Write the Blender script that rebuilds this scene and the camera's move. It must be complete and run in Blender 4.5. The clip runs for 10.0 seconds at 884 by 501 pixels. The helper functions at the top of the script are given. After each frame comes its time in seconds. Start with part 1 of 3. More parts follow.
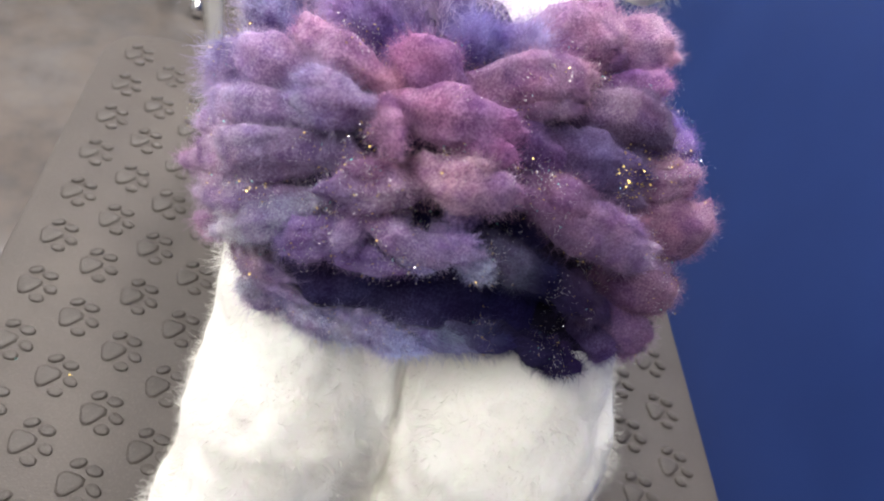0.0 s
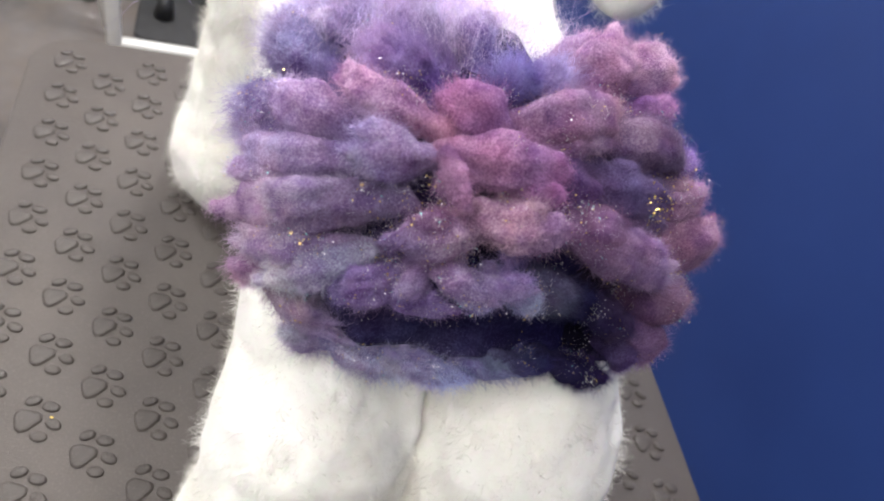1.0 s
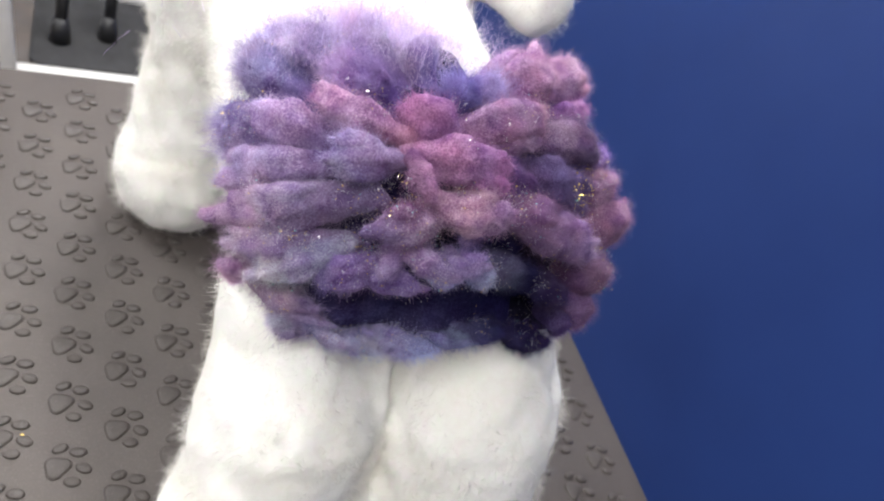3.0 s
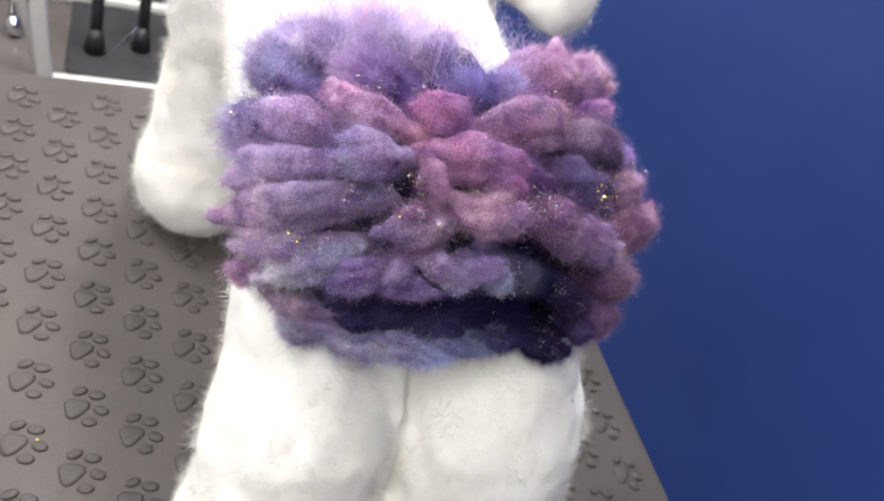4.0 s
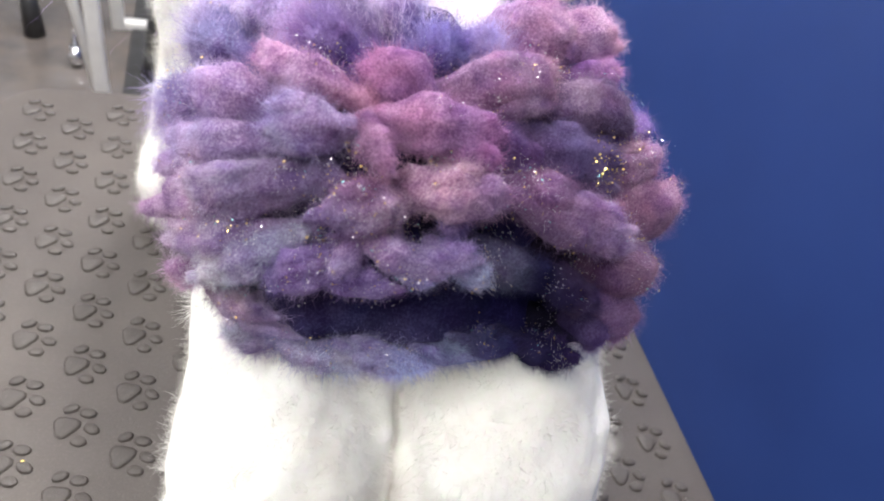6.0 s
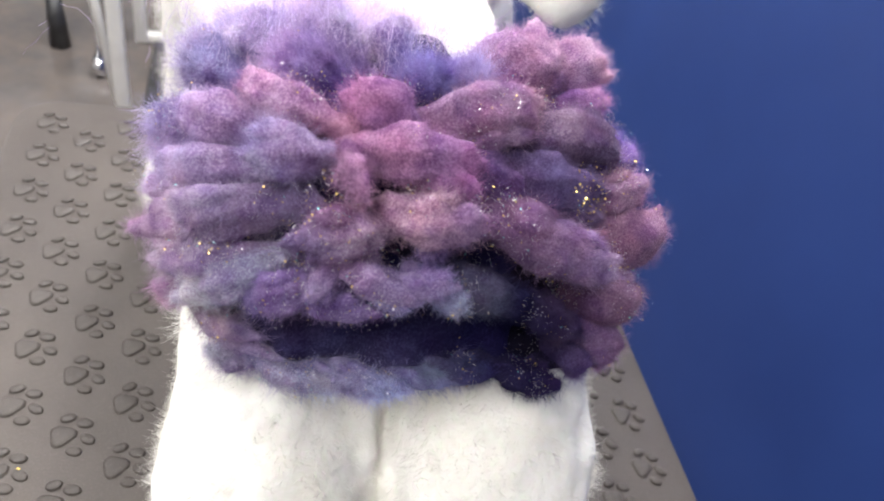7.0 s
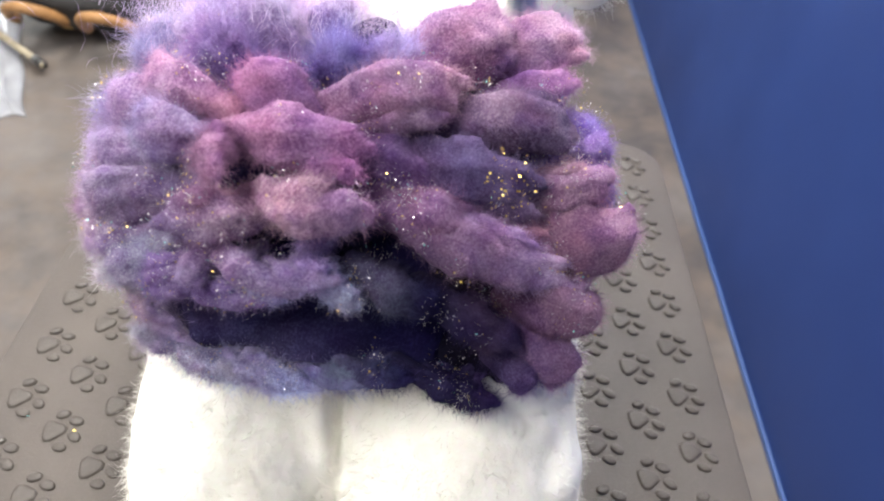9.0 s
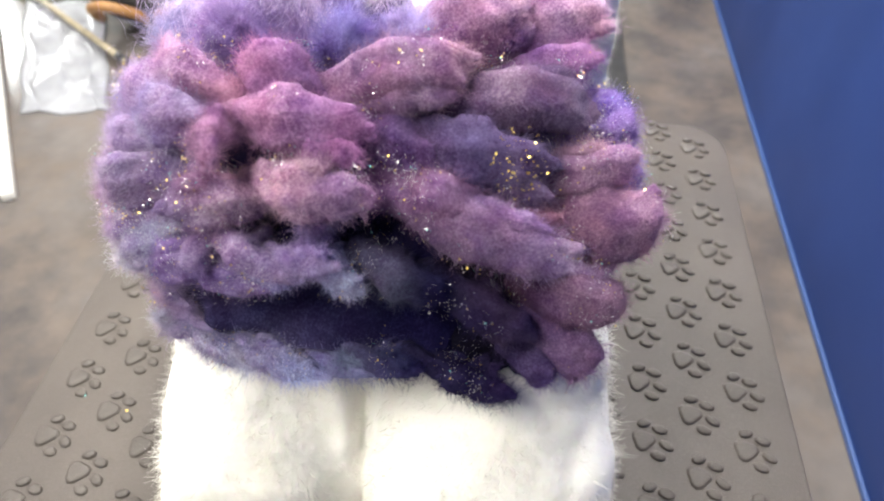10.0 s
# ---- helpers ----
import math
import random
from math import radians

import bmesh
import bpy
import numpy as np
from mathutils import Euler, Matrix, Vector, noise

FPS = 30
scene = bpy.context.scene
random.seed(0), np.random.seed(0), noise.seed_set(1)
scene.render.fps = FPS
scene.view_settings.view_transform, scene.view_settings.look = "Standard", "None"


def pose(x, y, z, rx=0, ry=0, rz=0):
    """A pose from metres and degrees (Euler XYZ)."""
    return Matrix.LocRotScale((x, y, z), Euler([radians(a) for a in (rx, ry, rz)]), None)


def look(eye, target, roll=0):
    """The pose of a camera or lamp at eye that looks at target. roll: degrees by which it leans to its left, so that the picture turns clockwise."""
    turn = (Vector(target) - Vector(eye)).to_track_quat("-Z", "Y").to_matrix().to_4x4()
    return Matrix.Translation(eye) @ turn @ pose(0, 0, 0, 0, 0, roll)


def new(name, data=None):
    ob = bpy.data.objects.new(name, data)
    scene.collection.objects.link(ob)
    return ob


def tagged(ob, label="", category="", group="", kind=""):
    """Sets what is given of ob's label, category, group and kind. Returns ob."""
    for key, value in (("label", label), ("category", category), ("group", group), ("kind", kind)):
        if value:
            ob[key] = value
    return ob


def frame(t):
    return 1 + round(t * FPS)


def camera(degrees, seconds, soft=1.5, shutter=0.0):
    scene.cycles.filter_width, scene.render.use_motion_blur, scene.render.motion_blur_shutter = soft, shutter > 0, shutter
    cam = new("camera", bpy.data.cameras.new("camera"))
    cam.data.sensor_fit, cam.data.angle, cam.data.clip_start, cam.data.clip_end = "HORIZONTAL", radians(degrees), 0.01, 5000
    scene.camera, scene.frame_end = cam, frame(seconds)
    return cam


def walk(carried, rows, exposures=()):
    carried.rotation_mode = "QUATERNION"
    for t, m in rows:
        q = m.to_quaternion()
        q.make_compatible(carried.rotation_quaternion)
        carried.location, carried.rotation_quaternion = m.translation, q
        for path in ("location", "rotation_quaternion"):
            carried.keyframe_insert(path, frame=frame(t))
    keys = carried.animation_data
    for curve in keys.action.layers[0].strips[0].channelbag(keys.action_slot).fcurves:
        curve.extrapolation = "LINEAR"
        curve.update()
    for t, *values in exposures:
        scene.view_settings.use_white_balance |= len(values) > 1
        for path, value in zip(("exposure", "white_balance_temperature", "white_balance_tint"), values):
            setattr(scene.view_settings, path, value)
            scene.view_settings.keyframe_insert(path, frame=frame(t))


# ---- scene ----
cam = camera(65.8, 10.0, soft=1.9)
cam.data.dof.use_dof = True
cam.data.dof.focus_distance = 0.34
cam.data.dof.aperture_fstop = 10.5
PATH = [
    (0, (0.003, 0.06, 0.501), (0.405, 1.33, -0.991), 21.6),
    (0.5, (-0.037, 0.077, 0.504), (0.499, 1.29, -0.993), 25.5),
    (1, (-0.061, 0.083, 0.508), (0.611, 1.263, -0.961), 27.0),
    (1.5, (-0.072, 0.076, 0.508), (0.7, 1.241, -0.923), 28.2),
    (2, (-0.086, 0.067, 0.51), (0.784, 1.236, -0.86), 28.7),
    (2.5, (-0.106, 0.046, 0.533), (0.815, 1.19, -0.824), 29.5),
    (4, (-0.091, 0.052, 0.521), (0.737, 1.247, -0.853), 27.0),
    (4.5, (-0.076, 0.049, 0.517), (0.7, 1.272, -0.863), 25.1),
    (5, (-0.051, 0.062, 0.495), (0.643, 1.315, -0.901), 22.0),
    (5.5, (-0.033, 0.066, 0.487), (0.616, 1.333, -0.918), 20.1),
    (7, (-0.013, 0.064, 0.499), (0.574, 1.377, -0.891), 19.2),
    (7.5, (0.015, 0.065, 0.503), (0.486, 1.418, -0.892), 17.7),
    (8, (0.042, 0.061, 0.505), (0.397, 1.422, -0.916), 15.5),
    (8.5, (0.073, 0.062, 0.5), (0.263, 1.449, -0.928), 10.6),
    (9, (0.108, 0.067, 0.495), (0.155, 1.441, -0.957), 6.1),
    (9.5, (0.128, 0.071, 0.487), (0.048, 1.395, -1.01), 1.6),
    (10, (0.134, 0.076, 0.487), (-0.031, 1.407, -0.996), -0.5),
]

walk(cam, [(t, look(eye, target, roll)) for t, eye, target, roll in PATH], [(0, -0.08, 6700, 10), (1.0, -0.18, 6600, 10), (2.5, -0.18, 6500, 10), (4.5, -0.1, 6500, 10), (5.5, 0.12, 6500, 10), (7.0, 0.08, 6600, 10), (8.5, 0.2, 6700, 9), (10.0, 0.48, 6950, 7)])

# world and lamps: a closed salon lit by ceiling panels
FLOOR, CEILING = -0.79, 1.85
WEST, EAST, SOUTH, NORTH = -2.6, 0.86, -2.0, 3.6
scene.view_settings.exposure = 0.0
room_world = bpy.data.worlds.new("room_world")
scene.world = room_world
room_world.use_nodes = True
room_world.node_tree.nodes["Background"].inputs[0].default_value = (0.8, 0.87, 1.0, 1)
room_world.node_tree.nodes["Background"].inputs[1].default_value = 0.01


def panel_lamp(x, y, sx, sy, watts):
    data = bpy.data.lights.new("unseen_ceiling_lamp", "AREA")
    data.shape, data.size, data.size_y, data.energy, data.color = "RECTANGLE", sx, sy, watts, (1.0, 0.98, 0.96)
    ob = new("unseen_ceiling_lamp", data)
    ob.matrix_world = pose(x, y, CEILING - 0.03)


panel_lamp(-0.75, 1.20, 0.7, 1.2, 48)
panel_lamp(-0.85, -0.45, 0.6, 1.0, 53)
# two further panels, unseen: added to brighten the wall, mat and back floor
panel_lamp(0.48, 1.65, 0.3, 1.2, 90)
panel_lamp(-1.8, 2.5, 1.2, 0.6, 17)


# ---- materials ----
def lin(rgb, k=1.0):
    return tuple(k * ((c / 255 + 0.055) / 1.055) ** 2.4 if c > 10 else k * c / 3294 for c in rgb)


class Nodes:
    """A small helper round a node tree."""

    def __init__(self, name, rough=0.6, metal=0.0):
        self.mat = bpy.data.materials.new(name)
        self.mat.use_nodes = True
        self.tree = self.mat.node_tree
        self.bsdf = self.tree.nodes["Principled BSDF"]
        self.bsdf.inputs["Roughness"].default_value = rough
        self.bsdf.inputs["Metallic"].default_value = metal

    def add(self, kind, **values):
        n = self.tree.nodes.new(kind)
        for k, v in values.items():
            n.inputs[k].default_value = v
        return n

    def link(self, a, b):
        self.tree.links.new(a, b)

    def noise(self, scale, detail=4.0, rough=0.55, where="Object"):
        co = self.add("ShaderNodeTexCoord")
        n = self.add("ShaderNodeTexNoise", Scale=scale, Detail=detail, Roughness=rough)
        self.link(co.outputs[where], n.inputs["Vector"])
        return n.outputs["Fac"]

    def ramp(self, fac, stops):
        r = self.tree.nodes.new("ShaderNodeValToRGB")
        e = r.color_ramp.elements
        while len(e) < len(stops):
            e.new(0.5)
        for el, (p, c) in zip(e, stops):
            el.position, el.color = p, (*c, 1)
        self.link(fac, r.inputs["Fac"])
        return r.outputs["Color"]

    def mix(self, fac, a, b, mode="MIX"):
        m = self.tree.nodes.new("ShaderNodeMix")
        m.data_type, m.blend_type = "RGBA", mode
        for socket, v in ((m.inputs[0], fac), (m.inputs[6], a), (m.inputs[7], b)):
            if isinstance(v, (int, float)):
                socket.default_value = v
            elif isinstance(v, tuple):
                socket.default_value = (*v, 1)
            else:
                self.link(v, socket)
        return m.outputs[2]

    def colour(self, c):
        if isinstance(c, tuple):
            self.bsdf.inputs["Base Color"].default_value = (*c, 1)
        else:
            self.link(c, self.bsdf.inputs["Base Color"])
        return self

    def bump(self, height, strength=0.3, distance=0.002):
        b = self.add("ShaderNodeBump", Strength=strength, Distance=distance)
        self.link(height, b.inputs["Height"])
        self.link(b.outputs["Normal"], self.bsdf.inputs["Normal"])
        return self

    def rough(self, fac, lo, hi):
        m = self.add("ShaderNodeMapRange")
        m.inputs["To Min"].default_value, m.inputs["To Max"].default_value = lo, hi
        self.link(fac, m.inputs["Value"])
        self.link(m.outputs["Result"], self.bsdf.inputs["Roughness"])
        return self


def soft_strands(n, col, depth, weight):
    """Light sinks into the mass of wool, and single strands let half of it through."""
    n.bsdf.inputs["Subsurface Weight"].default_value = weight
    n.bsdf.inputs["Subsurface Radius"].default_value = (1.0, 0.85, 1.0)
    n.bsdf.inputs["Subsurface Scale"].default_value = depth
    frizz = n.tree.nodes.new("ShaderNodeAttribute")
    frizz.attribute_name = "frizz"
    front, back = n.tree.nodes.new("ShaderNodeBsdfDiffuse"), n.tree.nodes.new("ShaderNodeBsdfTranslucent")
    n.link(col, front.inputs["Color"])
    n.link(col, back.inputs["Color"])
    strand, both = n.add("ShaderNodeMixShader", Fac=0.45), n.tree.nodes.new("ShaderNodeMixShader")
    n.link(front.outputs[0], strand.inputs[1])
    n.link(back.outputs[0], strand.inputs[2])
    n.link(frizz.outputs["Fac"], both.inputs[0])
    n.link(n.bsdf.outputs[0], both.inputs[1])
    n.link(strand.outputs[0], both.inputs[2])
    n.link(both.outputs[0], n.tree.nodes["Material Output"].inputs["Surface"])


def wool():
    """Dyed wool: the dye is carried by the fibres; loose frizz is coloured paler and varies from strand to strand."""
    n = Nodes("dyed_wool", 0.9)
    dye_at = n.tree.nodes.new("ShaderNodeAttribute")
    dye_at.attribute_name = "dye"
    frizz = n.tree.nodes.new("ShaderNodeAttribute")
    frizz.attribute_name = "frizz"
    dye = dye_at.outputs["Color"]
    dye = n.mix(n.ramp(n.noise(38, 4), [(0.42, (0, 0, 0)), (0.68, (0.5, 0.5, 0.5))]), dye, n.mix(1.0, dye, (0.84, 0.90, 1.12), "MULTIPLY"))
    dye = n.mix(n.ramp(n.noise(57, 4), [(0.45, (0, 0, 0)), (0.7, (0.6, 0.6, 0.6))]), dye, n.mix(1.0, dye, (1.20, 0.96, 0.98), "MULTIPLY"))
    # bleached patches and deeper streaks where the dye took unevenly
    dye = n.mix(n.ramp(n.noise(46, 3), [(0.5, (0, 0, 0)), (0.66, (0.75, 0.75, 0.75))]), dye, n.mix(1.0, dye, (1.45, 1.6, 1.42), "MULTIPLY"))
    dye = n.mix(n.ramp(n.noise(70, 3), [(0.36, (0.8, 0.8, 0.8)), (0.5, (0, 0, 0))]), dye, n.mix(1.0, dye, (0.62, 0.52, 0.72), "MULTIPLY"))
    pale = n.mix(1.0, n.mix(1.0, dye, (1.5, 1.68, 1.5), "MULTIPLY"), (0.004, 0.0035, 0.005), "ADD")
    # the mass below the frizz is darkened: shade of its depth as colour
    deep = n.mix(1.0, dye, (0.62, 0.52, 0.68), "MULTIPLY")
    body = n.mix(n.ramp(n.noise(95, 3), [(0.35, (1.0, 1.0, 1.0)), (0.75, (0.25, 0.25, 0.25))]), dye, deep)
    body = n.mix(n.ramp(n.noise(900, 5, 0.75), [(0.45, (0, 0, 0)), (0.64, (0.85, 0.85, 0.85))]), body, pale)
    geo = n.tree.nodes.new("ShaderNodeNewGeometry")
    strand = n.mix(n.ramp(geo.outputs["Random Per Island"], [(0.0, (0.0, 0.0, 0.0)), (0.6, (0.45, 0.45, 0.45)), (1.0, (1.0, 1.0, 1.0))]), dye, pale)
    n.colour(n.mix(frizz.outputs["Fac"], body, strand))
    soft_strands(n, strand, 0.003, 0.4)
    n.bsdf.inputs["Specular IOR Level"].default_value = 0.06
    n.bump(n.noise(1100, 5, 0.75), 1.0, 0.0016)
    return n.mat


def white_fur():
    n = Nodes("white_fur", 0.9)
    big = n.noise(14, 3)
    col = n.ramp(big, [(0.3, (0.80, 0.77, 0.70)), (0.6, (0.87, 0.855, 0.82))])
    fine = n.noise(220, 3)
    col = n.mix(n.ramp(fine, [(0.35, (0.0, 0.0, 0.0)), (0.8, (0.4, 0.4, 0.4))]), col, (0.90, 0.89, 0.87))
    n.colour(col)
    soft_strands(n, col, 0.006, 0.7)
    n.bsdf.inputs["Specular IOR Level"].default_value = 0.2
    n.bump(n.noise(260, 4), 0.35, 0.002)
    return n.mat


def rubber_mat(name="grey_rubber", k=1.0):
    n = Nodes(name, 0.5)
    g = n.noise(9, 5)
    col = n.ramp(g, [(0.3, (0.042 * k, 0.035 * k, 0.033 * k)), (0.7, (0.062 * k, 0.052 * k, 0.047 * k))])
    speck = n.noise(600, 2)
    col = n.mix(n.ramp(speck, [(0.55, (0, 0, 0)), (0.75, (0.35, 0.35, 0.35))]), col, (0.15 * k, 0.135 * k, 0.12 * k))
    n.colour(col).bump(n.noise(700, 4, 0.7), 0.8, 0.0009).rough(n.noise(30, 4), 0.36, 0.52)
    return n.mat


def blue_paint():
    n = Nodes("blue_wall_paint", 0.42)
    g = n.noise(1.6, 3)
    col = n.ramp(g, [(0.3, (0.010, 0.030, 0.138)), (0.7, (0.016, 0.044, 0.186))])
    n.colour(col).bump(n.noise(160, 4), 0.12, 0.001).rough(n.noise(3, 4), 0.42, 0.58)
    n.bsdf.inputs["Specular IOR Level"].default_value = 0.3
    return n.mat


def concrete():
    n = Nodes("polished_concrete", 0.3)
    big = n.noise(2.2, 6, 0.6)
    col = n.ramp(big, [(0.28, (0.048, 0.045, 0.048)), (0.5, (0.096, 0.086, 0.083)), (0.72, (0.172, 0.156, 0.150))])
    streak = n.noise(7.5, 5, 0.65)
    col = n.mix(n.ramp(streak, [(0.4, (0, 0, 0)), (0.75, (0.6, 0.6, 0.6))]), col, (0.175, 0.138, 0.112))
    n.colour(col).rough(n.noise(5, 5), 0.08, 0.24).bump(n.noise(40, 4), 0.08, 0.002)
    return n.mat


def plain(name, col, rough=0.5, metal=0.0, grain=40.0, vary=0.12):
    n = Nodes(name, rough, metal)
    g = n.noise(grain, 4)
    n.colour(n.ramp(g, [(0.3, tuple(c * (1 - vary) for c in col)), (0.7, tuple(min(1, c * (1 + vary)) for c in col))]))
    n.rough(n.noise(grain * 0.6, 3), max(0.02, rough - 0.08), min(1, rough + 0.1))
    return n.mat


WOOL = wool()
FUR, RUBBER, BLUE, CONCRETE = white_fur(), rubber_mat(k=1.16), blue_paint(), concrete()
# raised prints: the same rubber in a darker tone
RAISED = rubber_mat("darker_raised_rubber", 0.97)
WHITE_WALL = plain("pale_grey_wall_paint", (0.45, 0.45, 0.45), 0.7, 0, 3, 0.04)
WHITE_METAL = plain("white_coated_steel", (0.78, 0.77, 0.74), 0.35, 0, 20, 0.05)
BLACK = plain("black_plastic", (0.018, 0.018, 0.02), 0.4, 0, 30, 0.3)
CHROME = plain("chrome", (0.75, 0.75, 0.77), 0.12, 1.0, 20, 0.05)
STEEL = plain("grey_steel", (0.32, 0.33, 0.35), 0.35, 1.0, 30, 0.15)
DARK_CLOTH = plain("dark_cloth", (0.022, 0.021, 0.022), 0.85, 0, 60, 0.4)
TAN = plain("tan_leather", (0.33, 0.17, 0.065), 0.5, 0, 45, 0.3)
WHITE_BAG = plain("white_plastic_film", (0.30, 0.31, 0.34), 0.3, 0, 12, 0.2)
OAK = plain("pale_wood", (0.36, 0.31, 0.22), 0.5, 0, 30, 0.2)
GOLD = plain("gold_glitter", (0.95, 0.62, 0.18), 0.38, 1.0, 400, 0.25)
SILVER = plain("silver_glitter", (0.95, 0.93, 0.97), 0.38, 1.0, 400, 0.1)
TEAL = plain("teal_glitter", (0.3, 0.85, 0.85), 0.38, 1.0, 400, 0.3)


# ---- mesh helpers ----
def part(name, bm, material, parent=None, label="", smooth=True):
    me = bpy.data.meshes.new(name)
    bm.to_mesh(me)
    bm.free()
    for p in me.polygons:
        p.use_smooth = smooth
    me.materials.append(material)
    ob = new(name, me)
    ob.parent = parent
    if label:
        tagged(ob, label)
    return ob


def thing(name, label, category, group="", kind="", at=(0, 0, 0)):
    ob = new(name)
    ob.empty_display_size = 0.02
    ob.location = at
    return tagged(ob, label, category, group, kind)


def box_bm(size, centre=(0, 0, 0), bevel=0.0, seg=2, bm=None):
    bm = bm or bmesh.new()
    made = bmesh.ops.create_cube(bm, size=1)["verts"]
    bmesh.ops.scale(bm, vec=size, verts=made)
    bmesh.ops.translate(bm, vec=centre, verts=made)
    if bevel:
        edges = list({e for v in made for e in v.link_edges})
        bmesh.ops.bevel(bm, geom=edges, offset=bevel, segments=seg, affect="EDGES", profile=0.5)
    return bm


def rod_bm(a, b, r0, r1=None, sides=12, bm=None):
    bm = bm or bmesh.new()
    a, b = Vector(a), Vector(b)
    m = Matrix.Translation((a + b) / 2) @ (b - a).to_track_quat("Z", "Y").to_matrix().to_4x4()
    bmesh.ops.create_cone(bm, cap_ends=True, segments=sides, radius1=r0, radius2=r0 if r1 is None else r1, depth=(b - a).length, matrix=m)
    return bm


def tube_bm(points, r, sides=8):
    """A bent tube of one piece through the points."""
    bm = bmesh.new()
    points = [Vector(p) for p in points]
    rows = []
    for i, p in enumerate(points):
        way = (points[min(i + 1, len(points) - 1)] - points[max(i - 1, 0)]).normalized()
        turn = way.to_track_quat("Z", "Y")
        rows.append([bm.verts.new(p + turn @ Vector((r * math.cos(2 * math.pi * k / sides), r * math.sin(2 * math.pi * k / sides), 0))) for k in range(sides)])
    for lo, hi in zip(rows, rows[1:]):
        for k in range(sides):
            bm.faces.new((lo[k], lo[(k + 1) % sides], hi[(k + 1) % sides], hi[k]))
    bm.faces.new(rows[0][::-1])
    bm.faces.new(rows[-1])
    return bm


def slab_bm(x0, x1, y0, y1, z0, z1, r, edge=0.0):
    """A slab with rounded corners and, where edge is given, an eased upper rim."""
    bm = bmesh.new()
    ring = []
    for cx, cy, a0 in ((x1 - r, y1 - r, 0), (x0 + r, y1 - r, 90), (x0 + r, y0 + r, 180), (x1 - r, y0 + r, 270)):
        for k in range(9):
            a = radians(a0 + k * 11.25)
            ring.append((cx, cy, math.cos(a), math.sin(a)))
    levels = [(z0, r), (z1 - edge, r)] + ([(z1 - edge * 0.3, r - edge * 0.3), (z1, r - edge)] if edge else [])
    if not edge:
        levels[1] = (z1, r)
    rows = [[bm.verts.new((cx + rr * ca, cy + rr * sa, z)) for cx, cy, ca, sa in ring] for z, rr in levels]
    n = len(ring)
    for lo, hi in zip(rows, rows[1:]):
        for i in range(n):
            bm.faces.new((lo[i], lo[(i + 1) % n], hi[(i + 1) % n], hi[i]))
    bm.faces.new(rows[-1])
    bm.faces.new(rows[0][::-1])
    return bm


def fast_mesh(name, verts, faces_by_size, dye=None, material=None, frizz=None):
    """A mesh from arrays: faces_by_size is a list of index arrays, one for each number of corners."""
    me = bpy.data.meshes.new(name)
    me.vertices.add(len(verts))
    me.vertices.foreach_set("co", np.ascontiguousarray(verts, dtype=np.float32).ravel())
    loops = np.concatenate([f.ravel() for f in faces_by_size])
    sizes = np.concatenate([np.full(len(f), f.shape[1]) for f in faces_by_size])
    starts = np.concatenate([[0], np.cumsum(sizes)[:-1]])
    me.loops.add(len(loops))
    me.loops.foreach_set("vertex_index", loops.astype(np.int32))
    me.polygons.add(len(sizes))
    me.polygons.foreach_set("loop_start", starts.astype(np.int32))
    me.polygons.foreach_set("use_smooth", np.ones(len(sizes), dtype=bool))
    if dye is not None:
        layer = me.attributes.new("dye", "FLOAT_COLOR", "POINT")
        layer.data.foreach_set("color", np.concatenate([dye, np.ones((len(dye), 1))], 1).astype(np.float32).ravel())
    if frizz is not None:
        layer = me.attributes.new("frizz", "FLOAT", "POINT")
        layer.data.foreach_set("value", np.asarray(frizz, dtype=np.float32))
    me.update(calc_edges=True)
    if material:
        me.materials.append(material)
    return me


RNG = np.random.default_rng(7)


def unit(v):
    return v / np.maximum(np.linalg.norm(v, axis=-1, keepdims=True), 1e-9)


def fibres(roots, ways, lengths, width, curl=0.35, first=0, joints=2, facing=None):
    """Tapered strands that wander as they grow, flat side outwards. Returns verts, quads, tris."""
    n = len(roots)
    lean = RNG.normal(size=(n, 3)) if facing is None else facing + 0.5 * RNG.normal(size=(n, 3))
    side = unit(np.cross(ways, lean)) * (width * 0.5)
    step = lengths[:, None] / joints
    way, at, rows = ways, roots, [roots - side, roots + side]
    turn = RNG.normal(size=(n, 3)) * curl
    for k in range(joints):
        at = at + way * step
        way = unit(way + turn + RNG.normal(size=(n, 3)) * curl * 0.6)
        thin = 1 - 0.5 * (k + 1) / joints
        rows += [at - side * thin, at + side * thin] if k < joints - 1 else [at]
    verts = np.stack(rows, axis=1).reshape(-1, 3)
    m = 2 * joints + 1
    base = first + m * np.arange(n)[:, None]
    quads = np.concatenate([base + np.array([[2 * k, 2 * k + 1, 2 * k + 3, 2 * k + 2]]) for k in range(joints - 1)])
    return verts, quads, base + np.array([[m - 3, m - 2, m - 1]])


def lumps(p, scale, seed=0.0):
    """Cheap smooth lumps between -1 and 1."""
    x, y, z = (p * scale + seed).T
    return (np.sin(x + 1.7 * np.sin(y * 0.9 + seed)) + np.sin(y * 1.1 + 1.3 * np.sin(z * 1.2)) + np.sin(z * 0.9 + 1.5 * np.sin(x * 1.1 + 2))) / 3


# ---- the room ----
def structure(name, bm, material, label):
    return tagged(part(name, bm, material, smooth=False), label, kind="structure")


